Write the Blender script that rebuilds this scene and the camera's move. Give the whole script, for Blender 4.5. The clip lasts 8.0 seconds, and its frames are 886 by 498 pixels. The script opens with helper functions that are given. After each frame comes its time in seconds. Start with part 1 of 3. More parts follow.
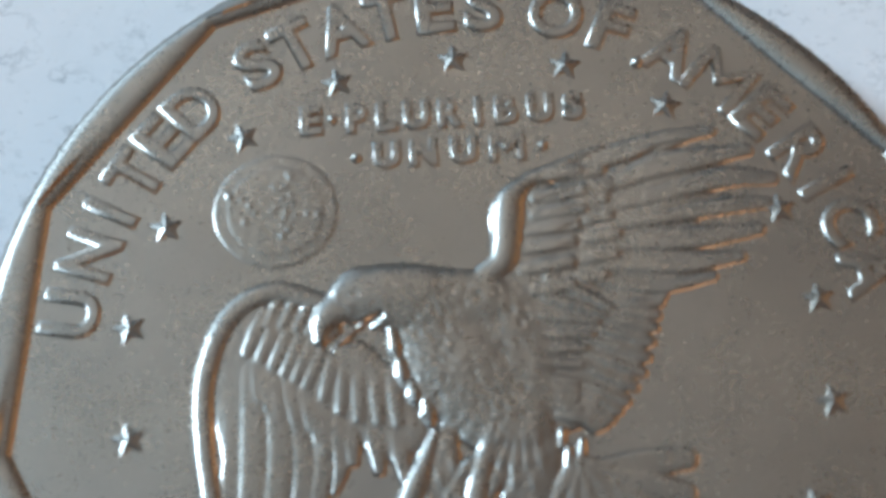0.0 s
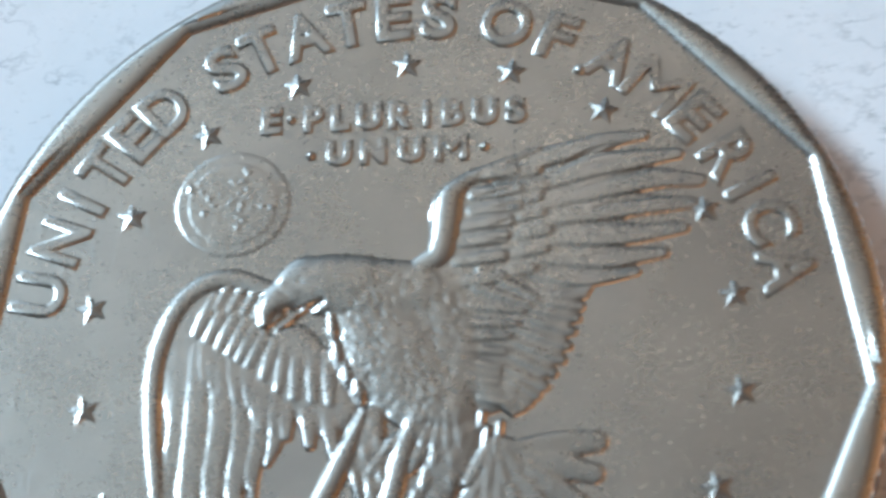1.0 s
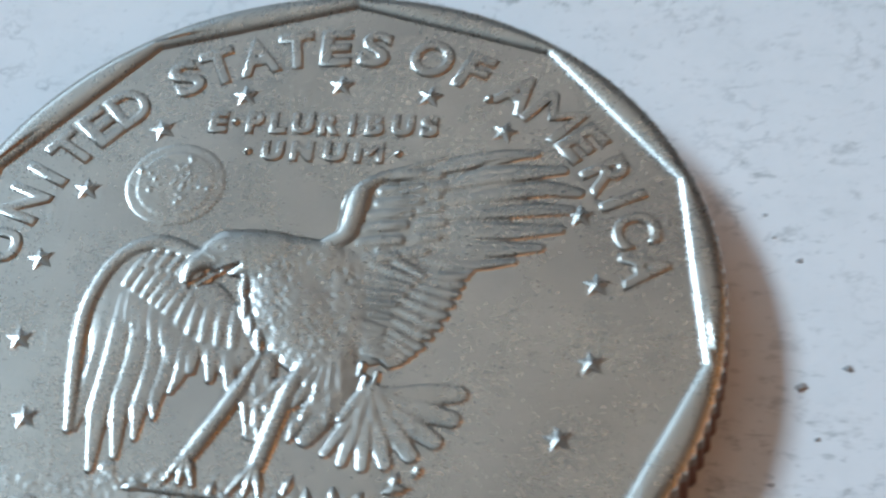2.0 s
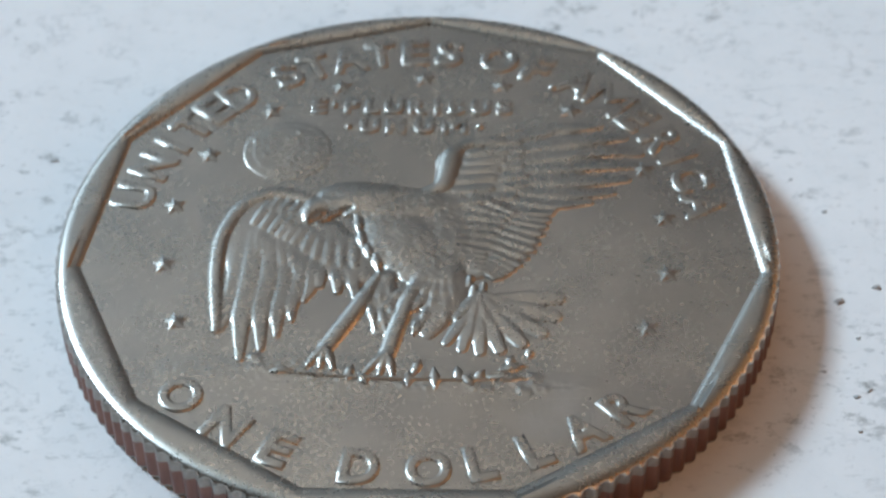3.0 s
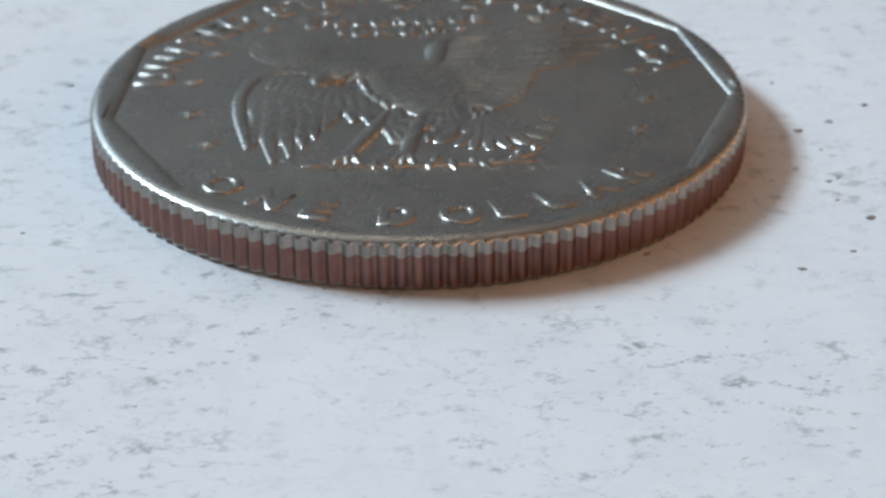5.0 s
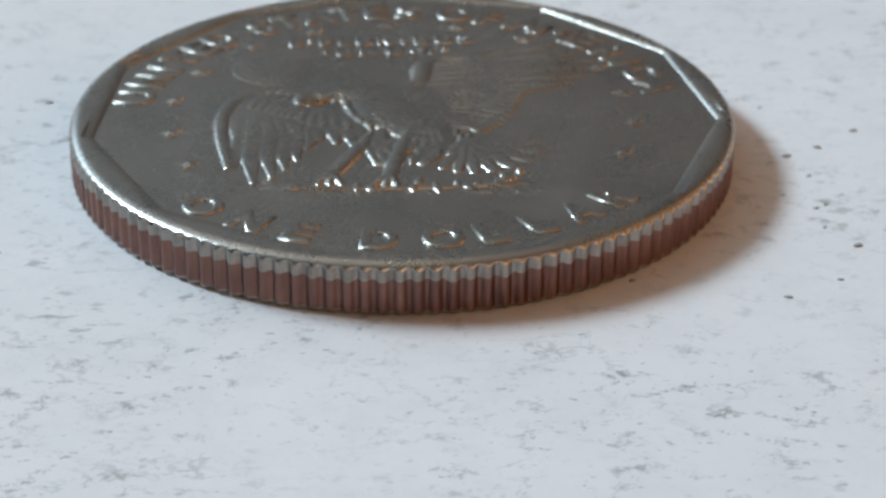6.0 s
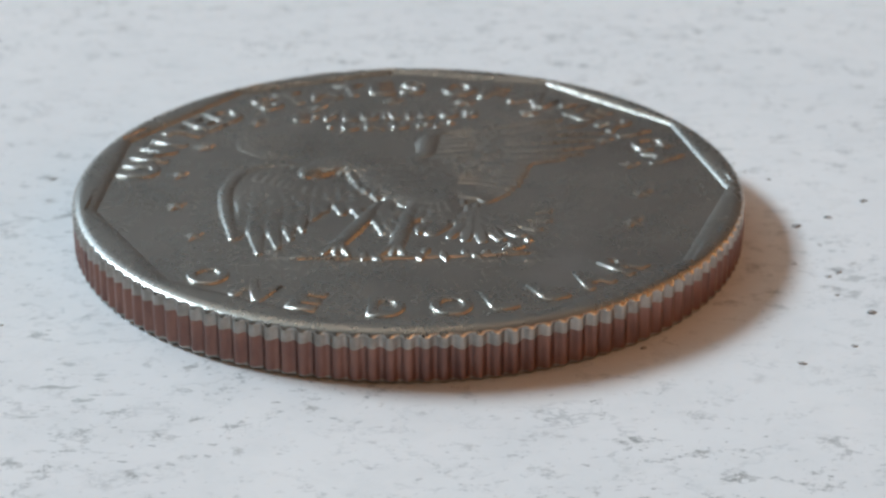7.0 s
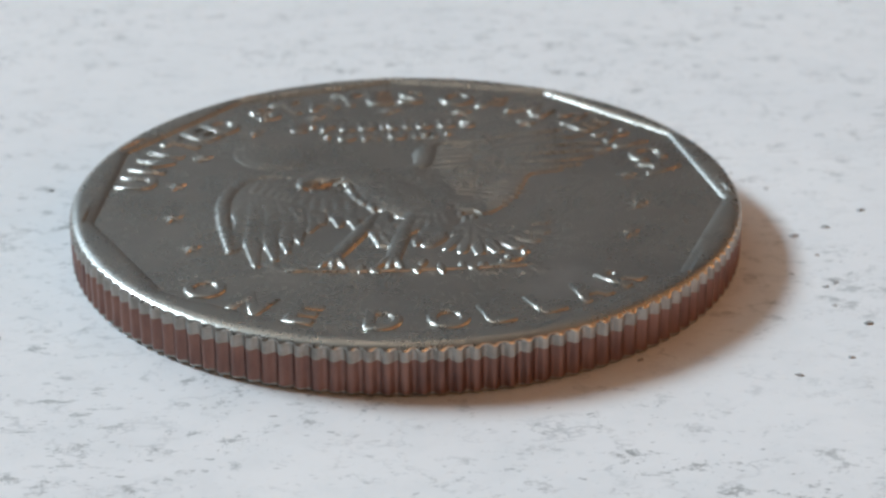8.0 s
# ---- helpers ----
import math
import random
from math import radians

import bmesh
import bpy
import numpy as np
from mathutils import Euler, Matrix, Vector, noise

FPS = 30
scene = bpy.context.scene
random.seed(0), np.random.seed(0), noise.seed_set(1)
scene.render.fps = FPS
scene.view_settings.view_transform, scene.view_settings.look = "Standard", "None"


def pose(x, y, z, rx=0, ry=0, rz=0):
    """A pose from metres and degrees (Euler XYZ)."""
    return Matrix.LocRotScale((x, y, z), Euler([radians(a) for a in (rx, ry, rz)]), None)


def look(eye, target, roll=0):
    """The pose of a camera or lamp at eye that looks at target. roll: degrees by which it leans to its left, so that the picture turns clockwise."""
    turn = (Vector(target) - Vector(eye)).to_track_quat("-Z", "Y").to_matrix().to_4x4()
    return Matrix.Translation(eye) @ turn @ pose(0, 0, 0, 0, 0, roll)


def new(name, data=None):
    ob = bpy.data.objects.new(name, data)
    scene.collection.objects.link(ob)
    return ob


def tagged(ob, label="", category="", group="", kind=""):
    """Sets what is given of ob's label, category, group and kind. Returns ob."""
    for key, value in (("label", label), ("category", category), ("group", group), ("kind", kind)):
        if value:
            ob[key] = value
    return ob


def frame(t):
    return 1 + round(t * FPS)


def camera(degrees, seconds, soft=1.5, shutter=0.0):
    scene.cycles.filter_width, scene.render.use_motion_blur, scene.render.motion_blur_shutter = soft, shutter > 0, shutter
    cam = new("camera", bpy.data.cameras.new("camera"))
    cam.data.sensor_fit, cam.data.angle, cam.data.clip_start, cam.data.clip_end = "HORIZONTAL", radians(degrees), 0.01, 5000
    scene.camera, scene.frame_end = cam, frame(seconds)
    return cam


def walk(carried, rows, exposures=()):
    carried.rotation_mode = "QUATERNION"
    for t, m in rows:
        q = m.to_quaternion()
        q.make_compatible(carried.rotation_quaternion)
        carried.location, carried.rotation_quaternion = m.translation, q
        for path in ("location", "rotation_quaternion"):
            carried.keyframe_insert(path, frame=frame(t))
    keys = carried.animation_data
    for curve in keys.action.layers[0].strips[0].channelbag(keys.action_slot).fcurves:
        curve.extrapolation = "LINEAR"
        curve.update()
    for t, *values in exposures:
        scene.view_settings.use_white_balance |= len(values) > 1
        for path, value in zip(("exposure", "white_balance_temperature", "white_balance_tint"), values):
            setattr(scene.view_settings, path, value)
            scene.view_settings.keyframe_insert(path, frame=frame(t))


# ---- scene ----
cam = camera(23.07, 8.0, soft=2.4, shutter=0.4)
cam.data.dof.use_dof = True
cam.data.dof.focus_distance = 0.073
cam.data.dof.aperture_fstop = 155.0
walk(cam, [
    (0.0, pose(-0.00177, -0.02105, 0.05570, 24.273, 0.894, -3.916)),
    (0.5, pose(-0.00022, -0.02132, 0.05544, 25.568, 1.425, -3.898)),
    (1.0, pose(0.00605, -0.02413, 0.05822, 25.469, 5.646, -0.550)),
    (1.2, pose(0.00766, -0.02436, 0.05941, 25.120, 5.516, 0.107)),
    (1.5, pose(0.01041, -0.02839, 0.05940, 28.306, 6.366, 1.857)),
    (1.8, pose(0.01026, -0.03273, 0.05899, 31.328, 6.741, 3.296)),
    (2.0, pose(0.01337, -0.03784, 0.05941, 35.278, 5.509, 5.551)),
    (2.1, pose(0.01388, -0.04075, 0.05927, 37.018, 5.238, 6.324)),
    (2.2, pose(0.01325, -0.04392, 0.06045, 37.963, 4.848, 6.718)),
    (3.3, pose(0.00027, -0.06362, 0.05588, 50.329, 0.560, -1.293)),
    (3.5, pose(-0.00087, -0.06805, 0.05440, 53.261, 0.792, -2.505)),
    (3.7, pose(-0.00200, -0.07056, 0.05384, 53.885, 0.400, -2.763)),
    (4.0, pose(-0.00422, -0.07400, 0.05111, 56.451, 0.167, -3.549)),
    (4.2, pose(-0.00523, -0.07592, 0.04859, 57.805, -0.009, -4.042)),
    (4.5, pose(-0.00398, -0.07911, 0.04570, 59.611, 0.317, -4.062)),
    (4.8, pose(-0.00358, -0.08172, 0.04249, 60.826, 0.796, -4.021)),
    (5.0, pose(-0.00547, -0.08182, 0.03859, 61.698, 0.406, -4.566)),
    (5.2, pose(-0.00624, -0.08199, 0.03854, 61.685, -0.632, -4.804)),
    (6.3, pose(-0.00500, -0.08040, 0.03813, 62.753, -0.130, -4.626)),
    (6.5, pose(-0.00499, -0.08056, 0.03752, 63.644, -0.110, -4.830)),
    (7.0, pose(-0.00545, -0.08049, 0.03646, 65.066, 0.094, -4.750)),
    (7.5, pose(-0.00499, -0.08050, 0.03665, 65.136, 0.161, -4.773)),
    (8.0, pose(-0.00524, -0.08030, 0.03699, 64.986, 0.291, -4.777)),
], exposures=[(0.0, 0.28, 6350, 11), (0.5, 0.34, 6050, 10), (1.0, 0.44, 6250, 11), (1.5, 0.29, 6250, 11), (2.0, 0.16, 6300, 11), (3.5, 0.39, 6750, 13), (5.0, 0.39, 6700, 13), (6.4, 0.33, 7050, 14), (8.0, 0.41, 7150, 15)])

# ---------------------------------------------------------------- light
world = bpy.data.worlds.new("world")
scene.world = world
world.use_nodes = True
wn = world.node_tree.nodes
sky = wn.new("ShaderNodeTexSky")
sky.sky_type = "NISHITA"
sky.sun_disc = False
sky.sun_elevation, sky.sun_rotation = radians(35), radians(-57)
world.node_tree.links.new(sky.outputs["Color"], wn["Background"].inputs["Color"])
wn["Background"].inputs["Strength"].default_value = 0.08


def area_light(name, eye, target, w, h, watts, colour):
    data = bpy.data.lights.new(name, "AREA")
    data.shape, data.size, data.size_y = "RECTANGLE", w, h
    data.energy, data.color = watts, colour
    ob = new(name, data)
    ob.matrix_world = look(eye, target)
    return ob


# daylight in the window openings; a low warm lamp to the east; then three added fill lamps with no known source: warm
# from the south, up the top of the north wall, and up at the ceiling
area_light("window_daylight", (-1.49, 0.86, 1.42), (-0.4, 0.86, 1.42), 0.95, 0.56, 68.0, (0.57, 0.80, 0.985))
area_light("window_daylight", (-0.95, 1.49, 0.72), (-0.95, 0.4, 0.72), 0.75, 0.44, 2.0, (0.52, 0.79, 1.0))
area_light("warm_table_lamp", (1.38, 0.30, 0.21), (0, 0, 0), 0.7, 0.26, 1.1, (1.0, 0.48, 0.20))
# Added fill from the south that tints the coin's shadow warm.
area_light("warm_shadow_fill", (0.55, -1.44, 0.62), (0.35, 0, 0.4), 1.8, 1.0, 6.4, (1.0, 0.54, 0.26))
# Unseen helper lamp, added to brighten the north wall that the face reflects.
area_light("north_wall_fill", (-0.2, 1.34, 1.6), (-0.2, 1.42, 2.2), 0.8, 0.16, 6.5, (1.0, 0.91, 0.79))
# Another added lamp: lifts and warms the patch of ceiling mirrored in the coin.
area_light("ceiling_fill", (0.45, 1.05, 1.5), (0.45, 1.05, 2.2), 0.7, 0.3, 2.0, (1.0, 0.80, 0.60))


# ---------------------------------------------------------------- materials
def material(name, colour, rough, metal=0.0):
    m = bpy.data.materials.new(name)
    m.use_nodes = True
    b = m.node_tree.nodes["Principled BSDF"]
    b.inputs["Base Color"].default_value = (*colour, 1)
    b.inputs["Roughness"].default_value = rough
    b.inputs["Metallic"].default_value = metal
    return m, m.node_tree, b


def node(tree, kind, **inputs):
    n = tree.nodes.new(kind)
    for key, value in inputs.items():
        n.inputs[key.replace("_", " ")].default_value = value
    return n


def noise_tex(tree, scale, detail=3.0, rough=0.5, stretch=None, turn=0.0, offset=(0, 0, 0)):
    co = tree.nodes.new("ShaderNodeTexCoord")
    mp = tree.nodes.new("ShaderNodeMapping")
    mp.inputs["Scale"].default_value = stretch or (1, 1, 1)
    mp.inputs["Rotation"].default_value = (0, 0, radians(turn))
    mp.inputs["Location"].default_value = offset
    n = node(tree, "ShaderNodeTexNoise", Scale=scale, Detail=detail, Roughness=rough)
    tree.links.new(co.outputs["Object"], mp.inputs["Vector"])
    tree.links.new(mp.outputs["Vector"], n.inputs["Vector"])
    return n.outputs["Fac"]


def ramp(tree, fac, stops):
    r = tree.nodes.new("ShaderNodeValToRGB")
    e = r.color_ramp.elements
    while len(e) < len(stops):
        e.new(0.5)
    for el, (p, c) in zip(e, stops):
        el.position, el.color = p, (*c, 1) if isinstance(c, tuple) else (c, c, c, 1)
    tree.links.new(fac, r.inputs["Fac"])
    return r.outputs["Color"]


def mix(tree, fac, a, b, mode="MIX"):
    m = tree.nodes.new("ShaderNodeMix")
    m.data_type, m.blend_type = "RGBA", mode
    for value, key in ((fac, 0), (a, 6), (b, 7)):
        if isinstance(value, (int, float)):
            m.inputs[key].default_value = value
        elif isinstance(value, tuple):
            m.inputs[key].default_value = (*value, 1)
        else:
            tree.links.new(value, m.inputs[key])
    return m.outputs[2]


def maths(tree, op, a, b):
    m = tree.nodes.new("ShaderNodeMath")
    m.operation = op
    for i, v in enumerate((a, b)):
        if isinstance(v, (int, float)):
            m.inputs[i].default_value = v
        else:
            tree.links.new(v, m.inputs[i])
    return m.outputs[0]


def bump(tree, b, height, strength, distance):
    n = node(tree, "ShaderNodeBump", Strength=strength, Distance=distance)
    tree.links.new(height, n.inputs["Height"])
    tree.links.new(n.outputs["Normal"], b.inputs["Normal"])


def nickel_material():
    m, t, b = material("worn_nickel", (0.5, 0.475, 0.45), 0.28, 1.0)
    tarnish = noise_tex(t, 140, 4, 0.55, offset=(0.013, 0.02, 0))
    mottle = noise_tex(t, 5200, 3, 0.6)
    cloud = ramp(t, noise_tex(t, 105, 5, 0.6, offset=(0.05, 0.31, 0)), [(0.44, 0.0), (0.64, 0.6)])
    colour = mix(t, ramp(t, tarnish, [(0.32, 0.0), (0.68, 1.0)]), (0.53, 0.508, 0.462), (0.42, 0.395, 0.353))
    colour = mix(t, ramp(t, mottle, [(0.3, 0.0), (0.75, 0.2)]), colour, (0.36, 0.335, 0.305))
    colour = mix(t, cloud, colour, (0.36, 0.345, 0.325))
    spots = ramp(t, noise_tex(t, 1500, 4, 0.7, offset=(0.2, 0.3, 0)), [(0.66, 0.0), (0.78, 0.3)])
    colour = mix(t, spots, colour, (0.26, 0.235, 0.205))
    co = t.nodes.new("ShaderNodeTexCoord")
    gap = t.nodes.new("ShaderNodeVectorMath")
    gap.operation = "DISTANCE"
    gap.inputs[1].default_value = (0.0049, -0.0086, 0.002)
    t.links.new(co.outputs["Object"], gap.inputs[0])
    reach = maths(t, "ADD", maths(t, "MULTIPLY", gap.outputs["Value"], 230.0), maths(t, "MULTIPLY", noise_tex(t, 900, 6, 0.7), 1.1))
    haze = ramp(t, reach, [(0.42, 0.38), (1.0, 0.0)])
    colour = mix(t, haze, colour, (0.60, 0.61, 0.61))
    t.links.new(colour, b.inputs["Base Color"])
    rough = mix(t, ramp(t, noise_tex(t, 7000, 3, 0.7), [(0.3, 0.0), (0.7, 1.0)]), (0.23, 0.23, 0.23), (0.31, 0.31, 0.31))
    rough = mix(t, haze, rough, (0.48, 0.48, 0.48))
    rough = mix(t, ramp(t, noise_tex(t, 420, 5, 0.65), [(0.35, 0.0), (0.75, 0.6)]), rough, (0.34, 0.34, 0.34))
    t.links.new(rough, b.inputs["Roughness"])
    nicks = ramp(t, noise_tex(t, 2600, 2, 0.5, (1.0, 0.16, 1.0), 12), [(0.63, 0.0), (0.70, 1.0)])
    hairs = ramp(t, noise_tex(t, 3400, 2, 0.5, (0.06, 1.0, 1.0), 68, (0.7, 0.2, 0)), [(0.64, 0.0), (0.70, 1.0)])
    pits = ramp(t, noise_tex(t, 4600, 1, 0.5, offset=(0.4, 0.1, 0)), [(0.68, 0.0), (0.76, 1.0)])
    fine = maths(t, "ADD", maths(t, "MULTIPLY", noise_tex(t, 3300, 4, 0.65), 0.55), maths(t, "MULTIPLY", noise_tex(t, 12000, 3, 0.6), 0.35))
    marks = maths(t, "SUBTRACT", maths(t, "ADD", maths(t, "MULTIPLY", nicks, 0.6), maths(t, "MULTIPLY", hairs, 0.12)), maths(t, "MULTIPLY", pits, 0.6))
    grain = node(t, "ShaderNodeBump", Strength=0.06, Distance=0.00003)
    t.links.new(fine, grain.inputs["Height"])
    worn = node(t, "ShaderNodeBump", Strength=0.13, Distance=0.00003)
    t.links.new(marks, worn.inputs["Height"])
    t.links.new(grain.outputs["Normal"], worn.inputs["Normal"])
    t.links.new(worn.outputs["Normal"], b.inputs["Normal"])
    return m


def dark_nickel_material():
    """Darker nickel with random blotches; on the lower ring the dark tone stands in for shade."""
    m, t, b = material("dark_nickel", (0.36, 0.34, 0.31), 0.4, 1.0)
    blotches = ramp(t, noise_tex(t, 1700, 4, 0.65, (1, 1, 0.4)), [(0.35, 0.0), (0.7, 1.0)])
    t.links.new(mix(t, blotches, (0.40, 0.375, 0.345), (0.22, 0.20, 0.178)), b.inputs["Base Color"])
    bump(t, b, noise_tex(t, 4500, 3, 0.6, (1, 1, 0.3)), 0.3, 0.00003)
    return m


def copper_material():
    m, t, b = material("copper_core", (0.45, 0.22, 0.17), 0.42, 1.0)
    c = mix(t, ramp(t, noise_tex(t, 1300, 4, 0.6, (1, 1, 0.35)), [(0.3, 0.0), (0.7, 1.0)]), (0.29, 0.155, 0.125), (0.17, 0.095, 0.085))
    # cladding metal dragged down over the core when the blank was cut
    co = t.nodes.new("ShaderNodeTexCoord")
    sep = t.nodes.new("ShaderNodeSeparateXYZ")
    t.links.new(co.outputs["Object"], sep.inputs["Vector"])
    z = maths(t, "ADD", maths(t, "MULTIPLY", sep.outputs["Z"], 1000.0), maths(t, "MULTIPLY", noise_tex(t, 900, 3, 0.6, (1, 1, 0.2)), 0.55))
    c = mix(t, ramp(t, maths(t, "MULTIPLY", z, 0.5), [(0.90, 0.0), (1.04, 0.8)]), c, (0.46, 0.42, 0.38))
    t.links.new(c, b.inputs["Base Color"])
    bump(t, b, noise_tex(t, 4000, 3, 0.6, (1, 1, 0.2)), 0.4, 0.00004)
    return m


def worktop_material():
    m, t, b = material("speckled_white_laminate", (0.8, 0.8, 0.8), 0.45)
    base = mix(t, ramp(t, noise_tex(t, 55, 4, 0.6), [(0.3, 0.0), (0.7, 1.0)]), (0.80, 0.80, 0.80), (0.74, 0.75, 0.76))
    base = mix(t, ramp(t, noise_tex(t, 420, 5, 0.7), [(0.45, 0.0), (0.75, 0.5)]), base, (0.66, 0.68, 0.69))
    patch = ramp(t, noise_tex(t, 75, 2, 0.5, offset=(0.31, 0.07, 0)), [(0.42, 0.0), (0.62, 1.0)])
    flecks = ramp(t, noise_tex(t, 800, 6, 0.78, (0.75, 1.0, 1.0), 20), [(0.56, 0.0), (0.65, 1.0)])
    fine = ramp(t, noise_tex(t, 2600, 4, 0.65, (0.6, 1.0, 1.0), -15), [(0.62, 0.0), (0.72, 1.0)])
    vein = ramp(t, noise_tex(t, 260, 5, 0.65, (0.7, 1.0, 1.0), 10, (0.9, 0.4, 0)), [(0.480, 0.0), (0.5, 1.0), (0.520, 0.0)])
    vein = maths(t, "MULTIPLY", vein, ramp(t, noise_tex(t, 330, 3, 0.6, offset=(0.1, 0.8, 0)), [(0.5, 0.0), (0.68, 0.5)]))
    base = mix(t, vein, base, (0.30, 0.32, 0.33))
    f = maths(t, "MULTIPLY", flecks, maths(t, "ADD", maths(t, "MULTIPLY", patch, 0.75), 0.22))
    f2 = maths(t, "MULTIPLY", fine, maths(t, "ADD", maths(t, "MULTIPLY", patch, 0.6), 0.25))
    streaks = ramp(t, noise_tex(t, 1500, 5, 0.72, (0.42, 1.0, 1.0), 6, (0.23, 0.61, 0)), [(0.575, 0.0), (0.66, 1.0)])
    drift = ramp(t, noise_tex(t, 48, 3, 0.55, offset=(0.77, 0.19, 0)), [(0.48, 0.0), (0.64, 0.75)])
    base = mix(t, maths(t, "MULTIPLY", streaks, drift), base, (0.27, 0.295, 0.29))
    base = mix(t, f, base, (0.30, 0.315, 0.315))
    base = mix(t, f2, base, (0.16, 0.17, 0.175))
    t.links.new(base, b.inputs["Base Color"])
    bump(t, b, noise_tex(t, 1500, 4, 0.6), 0.25, 0.00005)
    return m


def plain_material(name, a, c):
    m, t, b = material(name, a, 0.9)
    t.links.new(mix(t, noise_tex(t, 3, 5, 0.6), a, c), b.inputs["Base Color"])
    return m


NICKEL, DARK_NICKEL, COPPER, WORKTOP = nickel_material(), dark_nickel_material(), copper_material(), worktop_material()
WALL = plain_material("dim_painted_wall", (0.20, 0.19, 0.185), (0.165, 0.158, 0.152))
PALE_WALL = plain_material("pale_painted_wall", (0.20, 0.185, 0.17), (0.165, 0.152, 0.14))
# Unseen wall, its brown chosen to bounce orange light into the shadow.
BROWN_WALL = plain_material("warm_reflector_wall", (0.62, 0.27, 0.105), (0.52, 0.22, 0.085))
CEILING = plain_material("painted_ceiling", (0.23, 0.20, 0.17), (0.20, 0.17, 0.145))

MM = 0.001


def mesh_part(name, verts, faces, mat, parent=None, label="", smooth=True):
    me = bpy.data.meshes.new(name)
    me.from_pydata([tuple(v) for v in verts], [], faces)
    me.materials.append(mat)
    if smooth:
        me.polygons.foreach_set("use_smooth", [True] * len(me.polygons))
    me.update()
    ob = new(name, me)
    ob.parent = parent
    return tagged(ob, label) if label else ob


def part(name, bm, mat, parent=None, label=""):
    me = bpy.data.meshes.new(name)
    bm.to_mesh(me)
    bm.free()
    me.materials.append(mat)
    ob = new(name, me)
    ob.parent = parent
    return tagged(ob, label) if label else ob


# ---------------------------------------------------------------- room
def block(name, lo, hi, mat, label):
    bm = bmesh.new()
    bmesh.ops.create_cube(bm, size=1)
    for v in bm.verts:
        v.co = [l + (c + 0.5) * (h - l) for c, l, h in zip(v.co, lo, hi)]
    return tagged(part(name, bm, mat), label, kind="structure")


block("worktop", (-1.5, -1.5, -0.04), (1.5, 1.5, 0.0), WORKTOP, "white laminate worktop with scattered grey flecks")
for x0, x1, z0, z1 in ((-1.6, -1.34, -0.04, 2.2), (-1.34, -0.56, -0.04, 0.49), (-1.34, -0.56, 0.95, 2.2), (-0.56, 1.6, -0.04, 2.2)):
    block("wall_north", (x0, 1.5, z0), (x1, 1.6, z1), WALL, "plain dim wall beside the window opening")
block("wall_south", (-1.6, -1.6, -0.04), (1.6, -1.5, 2.2), PALE_WALL, "plain pale painted room wall")
block("wall_east", (1.5, -1.5, -0.04), (1.6, 1.5, 2.2), BROWN_WALL, "unseen east wall coloured warm brown as a reflector")
block("ceiling", (-1.6, -1.6, 2.2), (1.6, 1.6, 2.3), CEILING, "plain painted ceiling above the worktop")
# west wall in three pieces round the window opening
for lo, hi in (((-1.5, -0.04), (0.24, 2.2)), ((0.24, -0.04), (1.5, 1.07)), ((0.24, 1.77), (1.5, 2.2))):
    block("wall_west", (-1.6, lo[0], lo[1]), (-1.5, hi[0], hi[1]), PALE_WALL, "plain pale wall beside the window opening")

# ---------------------------------------------------------------- coin
R, RV, REEDS, N = 13.43, 12.62, 133, 1463
FIELD, RIM = 1.97, 2.13
BLANK = (-0.22, -0.25)  # the blank's middle, shifted so that its outline fits the camera's view
FACE = (-0.10, -0.09)
ANG = np.arange(N) * 2 * np.pi / N
SIDE = 2 * np.pi / 11
POLY = RV * math.cos(SIDE / 2) / np.cos((ANG % SIDE) - SIDE / 2)
REED = (0.5 - 0.5 * np.cos(ANG * REEDS)) ** 1.3
DEPTH = 0.17


def ring(radius, z):
    radius = np.broadcast_to(radius, (N,))
    return np.stack([radius * np.sin(ANG), radius * np.cos(ANG), np.broadcast_to(z, (N,))], 1)


def round_ring(radius, z):
    return ring(radius, z) + np.array([BLANK[0], BLANK[1], 0])


def face_ring(radius, z):
    return ring(radius, z) + np.array([FACE[0], FACE[1], 0])


def lathe(name, rings, mat, parent, label, cap_first=False, cap_last=False):
    verts = np.concatenate(rings) * MM
    faces = []
    k = np.arange(N)
    k2 = (k + 1) % N
    for i in range(len(rings) - 1):
        a, b = i * N, (i + 1) * N
        faces += np.stack([a + k, b + k, b + k2, a + k2], 1).tolist()
    verts = verts.tolist()
    for use, base, ringv in ((cap_first, 0, rings[0]), (cap_last, (len(rings) - 1) * N, rings[-1])):
        if use:
            c = len(verts)
            verts.append((0, 0, float(ringv[0][2]) * MM))
            faces += [(c, base + int(i), base + int(j)) for i, j in zip(k, k2)]
    return mesh_part(name, verts, faces, mat, parent, label)


coin = tagged(new("coin"), "worn silver-coloured one dollar coin lying on worktop", "coin")
DRAG = np.random.RandomState(7).rand(REEDS + 1)[np.floor(ANG * REEDS / (2 * np.pi) + 0.5).astype(int)]
SPLIT = 1.36 + 0.12 * DRAG + 0.04 * REED  # the cladding is dragged down over the ridges
top = [face_ring(POLY * f, FIELD) for f in (0.25, 0.5, 0.75, 0.9, 0.97)]
blank_edge = round_ring(13.12, 0)
BEVEL = np.clip(np.hypot(blank_edge[:, 0] - FACE[0], blank_edge[:, 1] - FACE[1]) - POLY, 0.2, 0.42)
top += [face_ring(POLY - d, FIELD) for d in (0.03, 0.004)]
